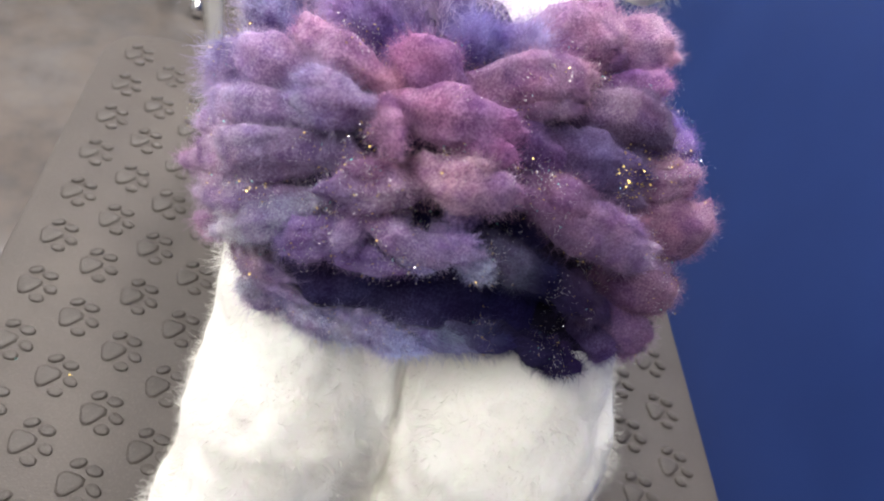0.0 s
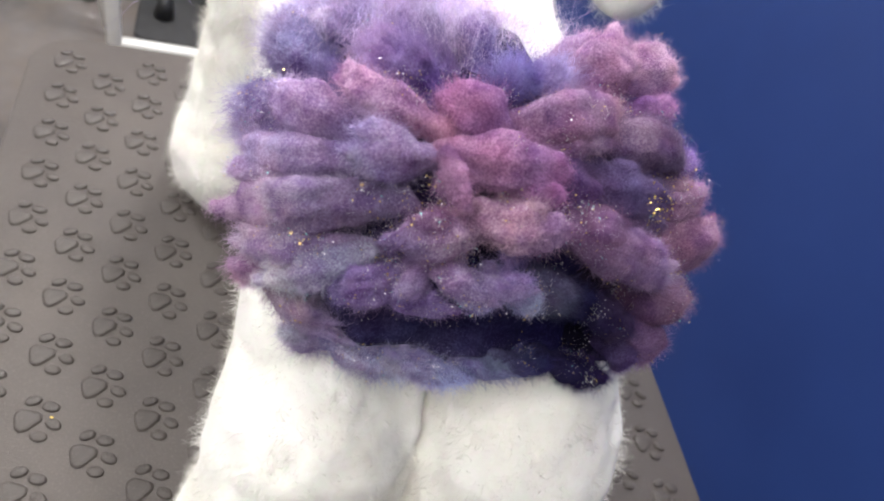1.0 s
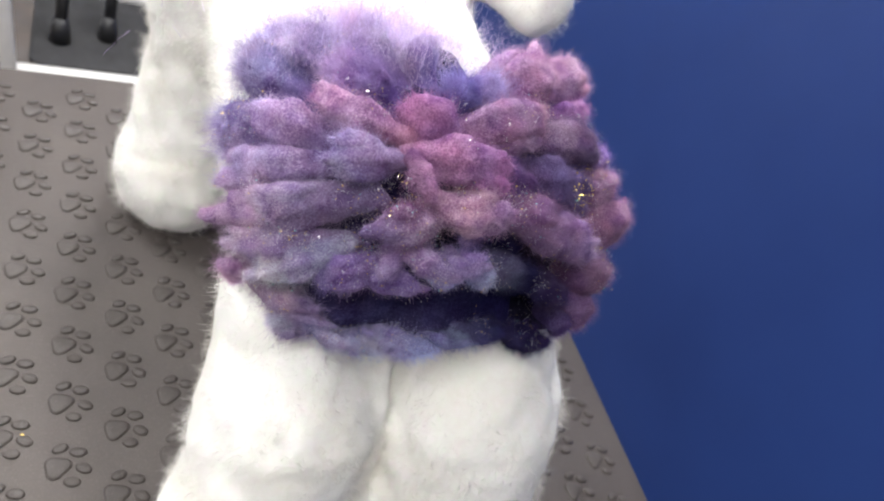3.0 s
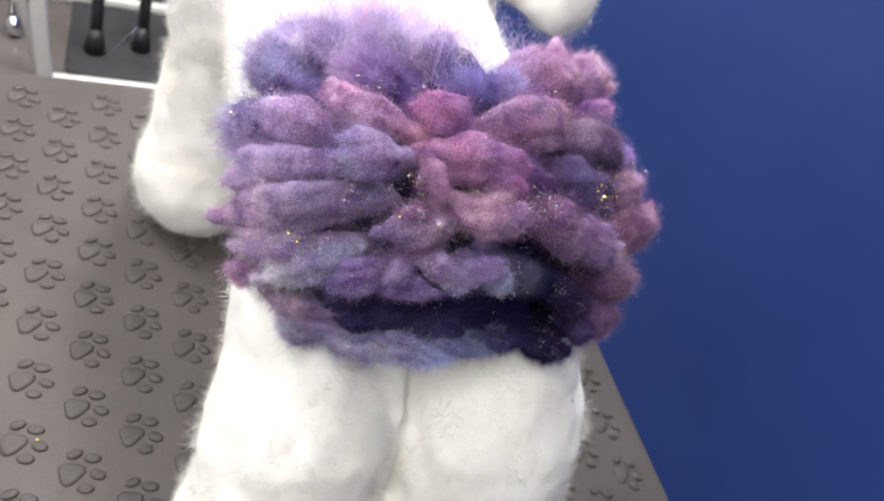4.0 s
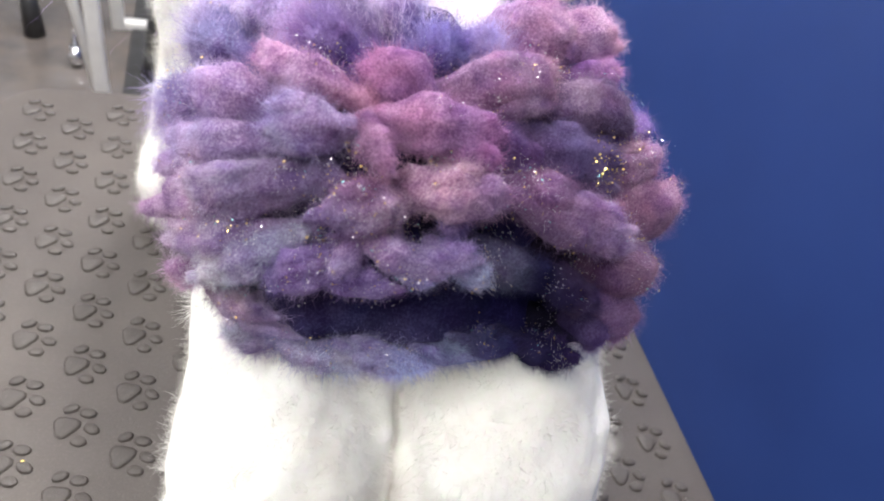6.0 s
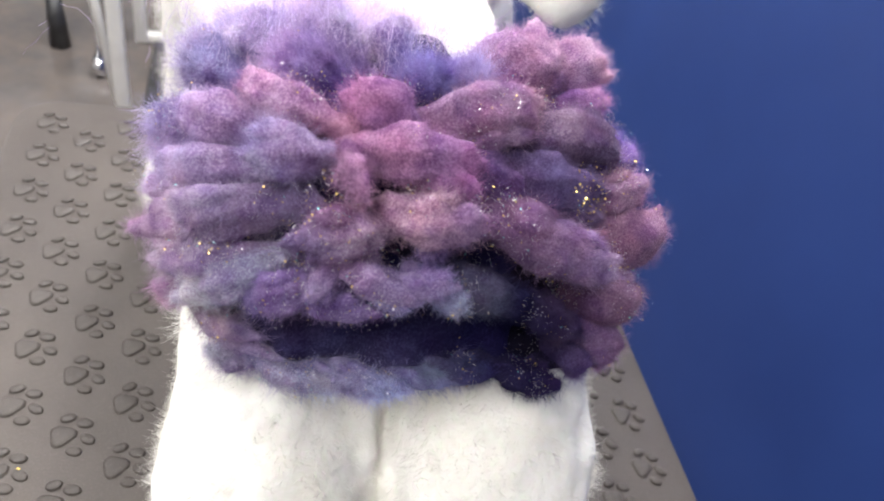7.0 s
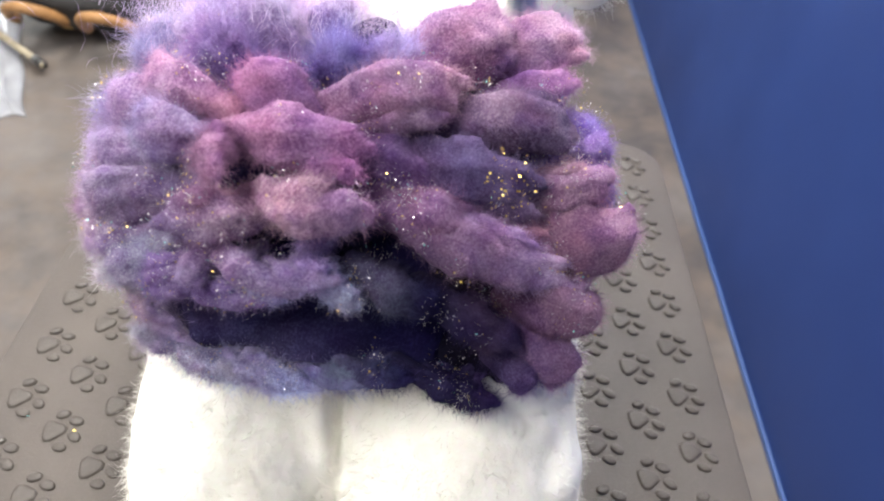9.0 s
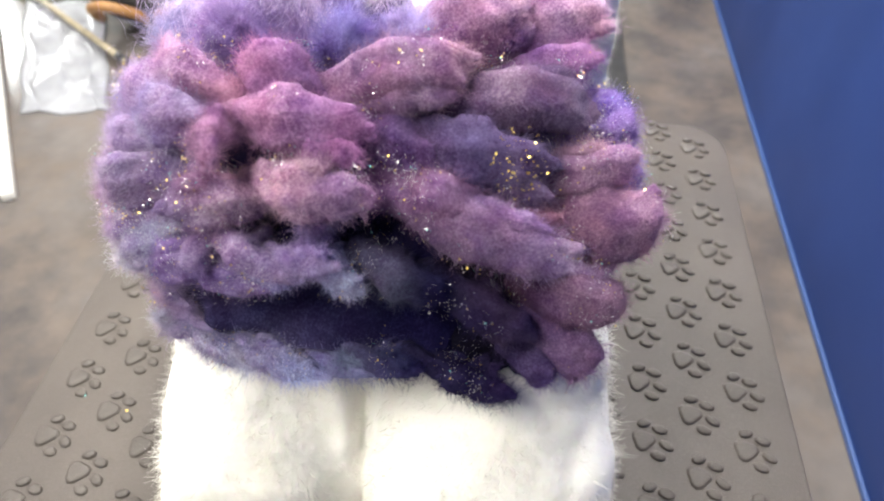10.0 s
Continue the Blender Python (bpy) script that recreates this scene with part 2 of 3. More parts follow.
T = 0.12
structure("floor", box_bm((EAST - WEST + 2 * T, NORTH - SOUTH + 2 * T, T), ((EAST + WEST) / 2, (NORTH + SOUTH) / 2, FLOOR - T / 2)), CONCRETE, "mottled grey-brown polished concrete floor")
# ceiling and grey walls are unseen, added to close the room and tune bounce
structure("ceiling", box_bm((EAST - WEST + 2 * T, NORTH - SOUTH + 2 * T, T), ((EAST + WEST) / 2, (NORTH + SOUTH) / 2, CEILING + T / 2)), WHITE_WALL, "plain pale grey ceiling, unseen")
structure("wall_east", box_bm((T, NORTH - SOUTH + 2 * T, CEILING - FLOOR), (EAST + T / 2, (NORTH + SOUTH) / 2, (CEILING + FLOOR) / 2)), BLUE, "satin royal blue painted wall")
WY0, WY1, WZ0, WZ1 = 2.90, 3.56, -0.50, 0.15
west = structure("wall_west", box_bm((T, WY0 - SOUTH + T, CEILING - FLOOR), (WEST - T / 2, (WY0 + SOUTH - T) / 2, (CEILING + FLOOR) / 2)), WHITE_WALL, "plain pale grey painted wall, unseen")
for name, y0, y1, z0, z1 in (("wall_west_end", WY1, NORTH + T, FLOOR, CEILING), ("wall_west_sill", WY0, WY1, FLOOR, WZ0), ("wall_west_lintel", WY0, WY1, WZ1, CEILING)):
    structure(name, box_bm((T, y1 - y0, z1 - z0), (WEST - T / 2, (y0 + y1) / 2, (z0 + z1) / 2)), WHITE_WALL, "plain pale grey painted wall, unseen")
window = tagged(new("window_1"), "bright window with a white frame", "window", kind="structure")
for y in (WY0 + 0.02, WY1 - 0.02):
    part("window_frame", box_bm((0.05, 0.04, WZ1 - WZ0 - 0.08), (WEST - 0.06, y, (WZ0 + WZ1) / 2), 0.004), WHITE_METAL, window)
for z in (WZ0 + 0.02, WZ1 - 0.17, WZ1 - 0.02):
    part("window_frame", box_bm((0.05, WY1 - WY0, 0.04 if abs(z - (WZ0 + WZ1) / 2) > 0.25 else 0.02), (WEST - 0.06, (WY0 + WY1) / 2, z), 0.004), WHITE_METAL, window)
sky_card = Nodes("bright_day_sky", 1.0)
sky_card.bsdf.inputs["Emission Color"].default_value = (0.9, 0.95, 1.0, 1)
sky_card.bsdf.inputs["Emission Strength"].default_value = 22.0
structure("backdrop", box_bm((0.02, 3.0, 3.2), (WEST - 1.2, 3.1, 0.4)), sky_card.mat, "plain bright daylight sky outside the window")
structure("wall_north", box_bm((EAST - WEST, T, CEILING - FLOOR), ((EAST + WEST) / 2, NORTH + T / 2, (CEILING + FLOOR) / 2)), WHITE_WALL, "plain pale grey painted wall, unseen")
structure("wall_south", box_bm((EAST - WEST, T, CEILING - FLOOR), ((EAST + WEST) / 2, SOUTH - T / 2, (CEILING + FLOOR) / 2)), WHITE_WALL, "plain pale grey painted wall, unseen")
# a narrow line of lighter blue where wall and floor meet
structure("wall_foot_strip", box_bm((0.008, NORTH - SOUTH, 0.016), (EAST - 0.004, (NORTH + SOUTH) / 2, FLOOR + 0.008), 0.003), plain("lighter_blue", (0.035, 0.08, 0.24), 0.6), "thin lighter blue strip along the wall's foot")

# ---- the grooming table with its rubber mat ----
X0, X1, Y0, Y1 = -0.232, 0.374, -0.18, 0.738
table = thing("grooming_table", "steel grooming table with a dark edged top on folding legs", "table", at=(0.07, 0.28, FLOOR))
table.matrix_world = Matrix.Identity(4)
part("tabletop", slab_bm(X0 + 0.004, X1 - 0.004, Y0 + 0.004, Y1 - 0.004, -0.034, -0.010, 0.04), plain("table_board", (0.05, 0.05, 0.052), 0.5), table, "dark board tabletop")
part("edge_trim", slab_bm(X0 + 0.001, X1 - 0.001, Y0 + 0.001, Y1 - 0.001, -0.030, -0.014, 0.043), BLACK, table, "black rubber edge trim")
for sx in (X0 + 0.08, X1 - 0.08):
    for sy in (Y0 + 0.1, Y1 - 0.12):
        leg = part("leg", rod_bm((sx, sy, -0.034), (sx, sy, FLOOR + 0.02), 0.0127), STEEL, table, "round steel leg")
        part("rubber_foot", rod_bm((sx, sy, FLOOR), (sx, sy, FLOOR + 0.03), 0.018, 0.016), BLACK, leg)

table_mat = thing("table_mat", "grey textured rubber mat with raised paw prints on the table", "mat")
part("sheet", slab_bm(X0, X1, Y0, Y1, -0.0095, 0.0, 0.045, 0.002), RUBBER, table_mat)


def paw_mesh():
    """One raised print: a large heel pad and four toes round it, low domes with a crisp foot."""
    verts, quads, tris = [], [], []
    pads = (
        (-0.0064, -0.0010, 0.0082, 0.0078, 20),
        (-0.0044, 0.0132, 0.0052, 0.0034, 15),
        (0.0072, 0.0086, 0.0058, 0.0036, -14),
        (0.0106, -0.0044, 0.0056, 0.0036, -32),
        (0.0030, -0.0134, 0.0054, 0.0036, -16),
    )
    for n, (cx, cy, rx, ry, turn) in enumerate(pads):
        first, a0 = len(verts), radians(turn)
        sides = 14 if n == 0 else 10
        for s, z in ((1.10, 0.0), (1.02, 0.0017), (0.82, 0.0022)):
            for k in range(sides):
                a = 2 * math.pi * k / sides
                r = s * (1 + (0.16 * math.cos(3 * a + 0.4) if n == 0 else 0))
                x, y = rx * r * math.cos(a), ry * r * math.sin(a)
                verts.append((cx + x * math.cos(a0) - y * math.sin(a0), cy + x * math.sin(a0) + y * math.cos(a0), z))
        verts.append((cx, cy, 0.0023))
        for lvl in range(2):
            for k in range(sides):
                j = (k + 1) % sides
                quads.append((first + lvl * sides + k, first + lvl * sides + j, first + (lvl + 1) * sides + j, first + (lvl + 1) * sides + k))
        for k in range(sides):
            tris.append((first + 2 * sides + k, first + 2 * sides + (k + 1) % sides, first + 3 * sides))
    return fast_mesh("paw_relief", np.array(verts), [np.array(quads), np.array(tris)], None, RAISED)


PAW = paw_mesh()
for col in range(15):
    for row in range(20):
        x = -0.196 + 0.0382 * col
        y = (0.7505 if col % 2 == 0 else 0.7250) - 0.0514 * row - 0.006 * (x + 0.16)
        if Y0 + 0.02 < y < Y1 - 0.015 and not (col in (0, 14) and y > Y1 - 0.03):
            ob = new("paw_relief", PAW)
            ob.parent = table_mat
            ob.matrix_basis = pose(x, y, -0.0002, 0, 0, random.uniform(-3, 3))


# ---- the white plush mannequin that stands on the mat ----
def capsule(p, a, b, ra, rb):
    a, b = np.array(a), np.array(b)
    h = np.clip(((p - a) @ (b - a)) / ((b - a) @ (b - a)), 0, 1)[..., None]
    return np.linalg.norm(p - a - h * (b - a), axis=-1) - (ra + (rb - ra) * h[..., 0])


def smin(d, e, k=0.03):
    h = np.clip(0.5 + 0.5 * (e - d) / k, 0, 1)
    return e + (d - e) * h - k * h * (1 - h)


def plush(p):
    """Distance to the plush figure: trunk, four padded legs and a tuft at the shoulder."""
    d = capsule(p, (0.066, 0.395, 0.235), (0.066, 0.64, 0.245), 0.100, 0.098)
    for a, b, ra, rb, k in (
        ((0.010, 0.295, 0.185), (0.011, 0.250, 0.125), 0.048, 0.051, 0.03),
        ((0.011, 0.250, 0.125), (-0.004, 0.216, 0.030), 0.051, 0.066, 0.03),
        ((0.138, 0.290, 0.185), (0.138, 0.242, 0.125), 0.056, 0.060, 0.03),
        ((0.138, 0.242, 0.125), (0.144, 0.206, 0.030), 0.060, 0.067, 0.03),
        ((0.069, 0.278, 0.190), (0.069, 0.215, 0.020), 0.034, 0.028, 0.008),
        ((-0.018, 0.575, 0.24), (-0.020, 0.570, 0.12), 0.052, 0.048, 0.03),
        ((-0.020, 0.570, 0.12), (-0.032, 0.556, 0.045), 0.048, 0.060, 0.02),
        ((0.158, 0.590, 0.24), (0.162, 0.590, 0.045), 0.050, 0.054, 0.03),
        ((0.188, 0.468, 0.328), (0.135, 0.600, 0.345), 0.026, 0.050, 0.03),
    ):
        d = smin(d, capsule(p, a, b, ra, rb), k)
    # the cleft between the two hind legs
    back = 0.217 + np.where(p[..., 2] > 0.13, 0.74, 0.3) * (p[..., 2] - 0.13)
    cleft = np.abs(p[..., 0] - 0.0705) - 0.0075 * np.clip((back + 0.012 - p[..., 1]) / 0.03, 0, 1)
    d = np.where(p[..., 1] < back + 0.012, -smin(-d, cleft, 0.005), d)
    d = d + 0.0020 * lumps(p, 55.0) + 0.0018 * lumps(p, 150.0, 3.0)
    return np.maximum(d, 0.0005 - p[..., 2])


def surface_nets(f, lo, hi, step):
    """Quads round the zero level of f on a regular grid."""
    axes = [np.arange(l, h, step) for l, h in zip(lo, hi)]
    shape = tuple(len(a) for a in axes)
    g = np.stack(np.meshgrid(*axes, indexing="ij"), -1)
    v = f(g.reshape(-1, 3)).reshape(shape)
    corners = [(i, j, k) for i in (0, 1) for j in (0, 1) for k in (0, 1)]
    cut = lambda c: tuple(slice(o, n - 1 + o) for o, n in zip(c, shape))
    inside = sum((v[cut(c)] < 0).astype(int) for c in corners)
    active = (inside > 0) & (inside < 8)
    total, count = np.zeros(active.shape + (3,)), np.zeros(active.shape)
    for c in corners:
        for d in range(3):
            if c[d] == 0:
                e = tuple(o + (1 if q == d else 0) for q, o in enumerate(c))
                va, vb = v[cut(c)], v[cut(e)]
                cross = (va < 0) != (vb < 0)
                t = np.where(cross, va / np.where(cross, va - vb, 1), 0)
                pos = np.stack([np.full(active.shape, float(o)) for o in c], -1)
                pos[..., d] += t
                total += pos * cross[..., None]
                count += cross
    ids = -np.ones(active.shape, int)
    ids[active] = np.arange(active.sum())
    where = np.argwhere(active)
    verts = np.array(lo) + step * (where + total[active] / count[active][:, None])
    quads = []
    for d in range(3):
        a, b = [q for q in range(3) if q != d]
        m = [slice(1, n - 1) for n in shape]
        n = list(m)
        m[d], n[d] = slice(0, shape[d] - 1), slice(1, shape[d])
        s0, s1 = v[tuple(m)] < 0, v[tuple(n)] < 0
        hit = np.argwhere(s0 != s1)
        flip = s0[s0 != s1] != (d == 1)
        base = hit + 1
        base[:, d] -= 1

        def cell(da, db):
            c = base.copy()
            c[:, a] -= da
            c[:, b] -= db
            return ids[c[:, 0], c[:, 1], c[:, 2]]

        q = np.stack([cell(1, 1), cell(0, 1), cell(0, 0), cell(1, 0)], 1)
        q[~flip] = q[~flip][:, ::-1]
        quads.append(q)
    quads = np.concatenate(quads)
    return verts, quads[(quads >= 0).all(1)]


def field_normal(f, p, e=0.002):
    return unit(np.stack([f(p + e * np.eye(3)[k]) - f(p - e * np.eye(3)[k]) for k in range(3)], -1))


def scatter(verts, quads, n):
    """n random places on the quads."""
    a, b, c, d = (verts[quads[:, k]] for k in range(4))
    area = np.linalg.norm(np.cross(c - a, d - b), axis=1)
    pick = RNG.choice(len(quads), n, p=area / area.sum())
    u, w = RNG.random((n, 1)), RNG.random((n, 1))
    return (1 - u) * ((1 - w) * a[pick] + w * b[pick]) + u * ((1 - w) * d[pick] + w * c[pick])


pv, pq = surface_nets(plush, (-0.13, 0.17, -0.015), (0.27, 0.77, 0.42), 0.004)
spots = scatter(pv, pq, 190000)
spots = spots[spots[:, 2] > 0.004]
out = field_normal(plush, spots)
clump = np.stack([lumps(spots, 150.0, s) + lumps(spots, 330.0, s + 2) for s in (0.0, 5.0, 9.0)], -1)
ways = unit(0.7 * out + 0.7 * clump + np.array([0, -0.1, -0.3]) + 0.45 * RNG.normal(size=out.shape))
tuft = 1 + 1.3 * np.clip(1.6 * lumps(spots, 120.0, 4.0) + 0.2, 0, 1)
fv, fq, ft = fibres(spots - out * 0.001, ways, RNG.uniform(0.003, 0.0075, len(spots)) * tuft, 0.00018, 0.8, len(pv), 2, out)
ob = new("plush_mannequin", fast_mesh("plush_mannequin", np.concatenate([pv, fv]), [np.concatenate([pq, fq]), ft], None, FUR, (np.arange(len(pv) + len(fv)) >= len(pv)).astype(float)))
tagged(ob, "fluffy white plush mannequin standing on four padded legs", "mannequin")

# ---- the dyed wool flower at its back ----
flower = thing("wool_flower", "large layered flower of dyed purple and rose wool with glitter", "flower", at=(0.07, 0.33, 0.29))
HEART = np.array((0.070, 0.345, 0.270))
petal_spots = []


def core_field(p):
    q = (p - HEART) / np.array((0.096, 0.086, 0.060))
    low = (p - np.array((0.066, 0.300, 0.258))) / np.array((0.098, 0.054, 0.042))
    lip = (p - np.array((0.066, 0.284, 0.240))) / np.array((0.092, 0.052, 0.022))
    d = smin((np.linalg.norm(q, axis=-1) - 1) * 0.05, (np.linalg.norm(low, axis=-1) - 1) * 0.04, 0.01)
    d = smin(d, (np.linalg.norm(lip, axis=-1) - 1) * 0.03, 0.008)
    return d + 0.004 * lumps(p, 110.0, 2.0)


def wool_part(name, field, lo, hi, step, count, length, axis, start, inner, outer, combed=0.5):
    v, q = surface_nets(field, lo, hi, step)
    p = scatter(v, q, count)
    nrm = field_normal(field, p, 0.0012)
    span = max(1e-6, float(np.dot(axis, axis)))
    clump = np.stack([lumps(p, 420.0, s) + lumps(p, 900.0, s + 3) for s in (0.0, 5.0, 9.0)], -1)
    lean = unit(np.asarray(axis)[None, :])
    ways = unit(0.75 * nrm + combed * lean + 0.55 * clump + 0.45 * RNG.normal(size=nrm.shape))
    fv, fq, ft = fibres(p - nrm * 0.0008, ways, RNG.uniform(0.3, 1.0, count) ** 1.4 * length, 0.00014, 0.8, len(v), 3, nrm)
    verts = np.concatenate([v, fv])
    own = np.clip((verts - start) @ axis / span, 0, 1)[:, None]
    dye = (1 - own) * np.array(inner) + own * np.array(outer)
    # neighbouring locks were dyed together, so their colours run into one another
    near = np.exp(-((verts[:, None, :] - LOCK_AT[None]) ** 2).sum(-1) / (2 * 0.011 ** 2)) + 1e-9
    run = RUN if length > 0.004 else 0.08
    dye = (1 - run) * dye + run * (near @ LOCK_DYE) / near.sum(1, keepdims=True)
    me = fast_mesh(name, verts, [np.concatenate([q, fq]), ft], dye, WOOL, (np.arange(len(verts)) >= len(v)).astype(float))
    ob = new(name, me)
    ob.parent = flower
    ob.matrix_parent_inverse = Matrix.Translation((-0.07, -0.33, -0.29))
    petal_spots.append((p, nrm))
    return ob


# indigo taken close to black: the hollows' shade put into the colour
CORE_CALL = lambda: tagged(wool_part("core", core_field, HEART - 0.115, HEART + 0.115, 0.004, 11000, 0.0039, np.array((0, -0.06, 0.03)), HEART, lin((17, 13, 50)), lin((20, 16, 56))), "wool base in deep indigo, darkened for the shaded hollows")


def tone(rgb):
    """Dye as linear colour of the wool."""
    r, g, b = lin(rgb, 1.0)
    grey = (r + g + b) / 3
    return tuple(0.92 * (0.79 * c + 0.21 * grey) for c in (r * 1.04, g * 1.01, b * 0.95))


LOCKS, RUN = [], 0.32


def petal(a, b, w, inner, outer, fuzz=0.010):
    LOCKS.append((a, b, w, inner, outer, fuzz))


def comb_petal(a, b, w, inner, outer, fuzz, main=True):
    """One combed tuft of wool from a (near the heart) to b (its tip), w half its width."""
    a, b = np.array(a), np.array(b)
    ax = b - a
    seed = 37.0 * a[0] + 91.0 * b[2]
    away = unit((a + b) / 2 - HEART)
    root = a - away * w * 0.9
    bow = a + ax * 0.42 + away * w * 0.22
    up = unit(away - unit(ax) * (away @ unit(ax)))
    side = np.cross(unit(ax), up)

    inward = unit(np.array((0.0, 1.0, 0.12))) if b[2] < 0.262 and a[1] < 0.25 else -away
    deep = bow + inward * min(0.03, w * 2.6)
    tip = b - unit(ax) * w * 0.25
    along = unit(ax)

    if main and fuzz > 0.004:
        # a smaller lock that lies beside and partly over the main one
        turn = np.random.default_rng(int(1e6 * abs(seed + a[2])) % 99991)
        sway = side * w * turn.choice((-0.85, 0.85)) + up * w * turn.uniform(-0.15, 0.35)
        s0 = a + ax * turn.uniform(0.2, 0.45) + sway * 0.6
        s1 = s0 + ax * turn.uniform(0.4, 0.6) + sway * 0.5
        k = turn.uniform(0.92, 1.10, 3)
        comb_petal(s0, s1, w * turn.uniform(0.42, 0.6), tuple(c * v for c, v in zip(inner, k)), tuple(min(250, c * v) for c, v in zip(outer, k)), min(fuzz, 0.009), False)
    # a tongue that tapers to its tip, with two thin split ends beside it
    shake = np.random.default_rng(int(1e6 * abs(seed)) % 100003)
    w = w * (0.9 if fuzz > 0.014 else 1.1)
    end = bow + (tip - bow) * shake.uniform(0.96, 1.08) + side * w * shake.uniform(-0.2, 0.2)
    mid = bow + (end - bow) * 0.5 + up * w * 0.12
    fingers = [(root, bow, w * 0.66, w * 0.95), (deep, bow, w * 0.5, w * 0.6), (bow, mid, w * 0.95, w * 0.7), (mid, end, w * 0.7, w * 0.3)]
    for off in (-0.5, 0.5):
        reach = shake.uniform(0.6, 0.95)
        split = bow + (tip - bow) * reach + side * w * (off * 1.3 + shake.uniform(-0.2, 0.2)) + up * w * shake.uniform(-0.25, 0.25)
        fingers.append((bow + side * w * off * 0.5, split, w * 0.55, w * shake.uniform(0.1, 0.2)))

    def field(p):
        # flattened cross-section, thinner along the outward way, with combed ridges
        d = None
        for s, e, r0, r1 in fingers:
            h = np.clip(((p - s) @ (e - s)) / max(1e-9, (e - s) @ (e - s)), 0, 1)[..., None]
            q = p - s - h * (e - s)
            r = r0 + (r1 - r0) * h[..., 0]
            q = q + up * ((q @ up) * 0.4)[..., None]
            dd = np.linalg.norm(q, axis=-1) - r
            d = dd if d is None else smin(d, dd, w * 0.32)
        across = (p - bow) @ side / w
        run = (p - bow) @ along / w
        ridge = np.sin(6.5 * across + 1.2 * np.sin(1.1 * run + seed) + seed)
        return d + 0.10 * w * lumps(p, 1.3 / w, seed) + 0.075 * w * lumps(p, 3.6 / w, seed + 4) + 0.065 * w * lumps(p, 9.0 / w, seed + 7) + 0.07 * w * ridge

    ends = np.stack([root, b, bow, deep, end])
    lo, hi = ends.min(0) - w * 1.7, ends.max(0) + w * 1.7
    area = w * (np.linalg.norm(ax) + w)
    # darker root, paler tip: crevice shade put into the dye's own gradient
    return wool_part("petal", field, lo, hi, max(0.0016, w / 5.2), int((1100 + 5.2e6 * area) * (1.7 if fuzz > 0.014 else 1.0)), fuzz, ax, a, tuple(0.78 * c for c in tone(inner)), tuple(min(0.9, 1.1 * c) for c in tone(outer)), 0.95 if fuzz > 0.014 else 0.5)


petal((-0.018, 0.337, 0.313), (-0.033, 0.372, 0.308), 0.0140, (124, 108, 182), (200, 188, 226), 0.020)
petal((-0.031, 0.339, 0.303), (-0.046, 0.325, 0.288), 0.0110, (120, 106, 178), (172, 158, 212), 0.020)
petal((-0.028, 0.318, 0.297), (-0.046, 0.322, 0.282), 0.0069, (117, 97, 167), (164, 144, 199), 0.020)
petal((0.013, 0.363, 0.325), (-0.021, 0.384, 0.311), 0.0150, (136, 118, 186), (206, 194, 228), 0.020)
petal((0.034, 0.336, 0.332), (0.017, 0.380, 0.332), 0.0140, (138, 112, 178), (222, 204, 226), 0.020)
petal((0.025, 0.310, 0.334), (0.002, 0.340, 0.333), 0.0143, (107, 85, 169), (179, 146, 204), 0.020)
petal((0.058, 0.346, 0.332), (0.053, 0.368, 0.337), 0.0092, (134, 114, 189), (208, 188, 218), 0.010)
petal((0.024, 0.281, 0.338), (-0.013, 0.312, 0.332), 0.0087, (165, 105, 145), (185, 140, 190))
petal((0.055, 0.286, 0.334), (0.031, 0.304, 0.341), 0.0120, (120, 70, 140), (170, 105, 160))
petal((-0.007, 0.297, 0.321), (-0.036, 0.324, 0.307), 0.0111, (150, 115, 175), (190, 165, 215))
petal((-0.010, 0.282, 0.313), (-0.046, 0.308, 0.290), 0.0091, (130, 100, 165), (185, 160, 205))
petal((0.022, 0.271, 0.331), (-0.012, 0.279, 0.323), 0.0097, (135, 115, 170), (175, 165, 210))
petal((0.026, 0.265, 0.339), (0.033, 0.244, 0.332), 0.0054, (150, 100, 150), (165, 115, 160))
petal((0.031, 0.271, 0.335), (0.084, 0.270, 0.332), 0.0108, (165, 105, 155), (150, 95, 155))
petal((0.067, 0.281, 0.326), (0.120, 0.277, 0.313), 0.0094, (110, 75, 140), (95, 70, 135))
petal((-0.023, 0.288, 0.300), (-0.051, 0.305, 0.276), 0.0068, (145, 115, 175), (190, 165, 205))
petal((0.007, 0.260, 0.314), (-0.055, 0.296, 0.264), 0.0113, (120, 100, 150), (175, 135, 180))
petal((-0.011, 0.266, 0.305), (-0.039, 0.284, 0.288), 0.0095, (145, 125, 170), (175, 150, 190))
petal((-0.001, 0.252, 0.287), (-0.047, 0.282, 0.258), 0.0104, (145, 125, 170), (190, 165, 200))
petal((0.000, 0.248, 0.290), (-0.036, 0.263, 0.253), 0.0082, (154, 152, 184), (213, 214, 234), 0.010)
petal((-0.031, 0.274, 0.250), (-0.046, 0.282, 0.235), 0.0065, (170, 120, 170), (195, 150, 190))
petal((0.044, 0.249, 0.316), (0.006, 0.245, 0.307), 0.0094, (190, 150, 185), (110, 90, 140))
petal((0.041, 0.249, 0.318), (0.088, 0.254, 0.317), 0.0102, (195, 150, 185), (165, 120, 165))
petal((0.073, 0.254, 0.304), (0.059, 0.246, 0.305), 0.0059, (110, 85, 150), (120, 95, 160))
petal((0.022, 0.242, 0.285), (-0.007, 0.247, 0.274), 0.0088, (125, 95, 160), (140, 115, 175))
petal((0.008, 0.244, 0.282), (0.046, 0.233, 0.280), 0.0072, (125, 98, 165), (150, 122, 188), 0.007)
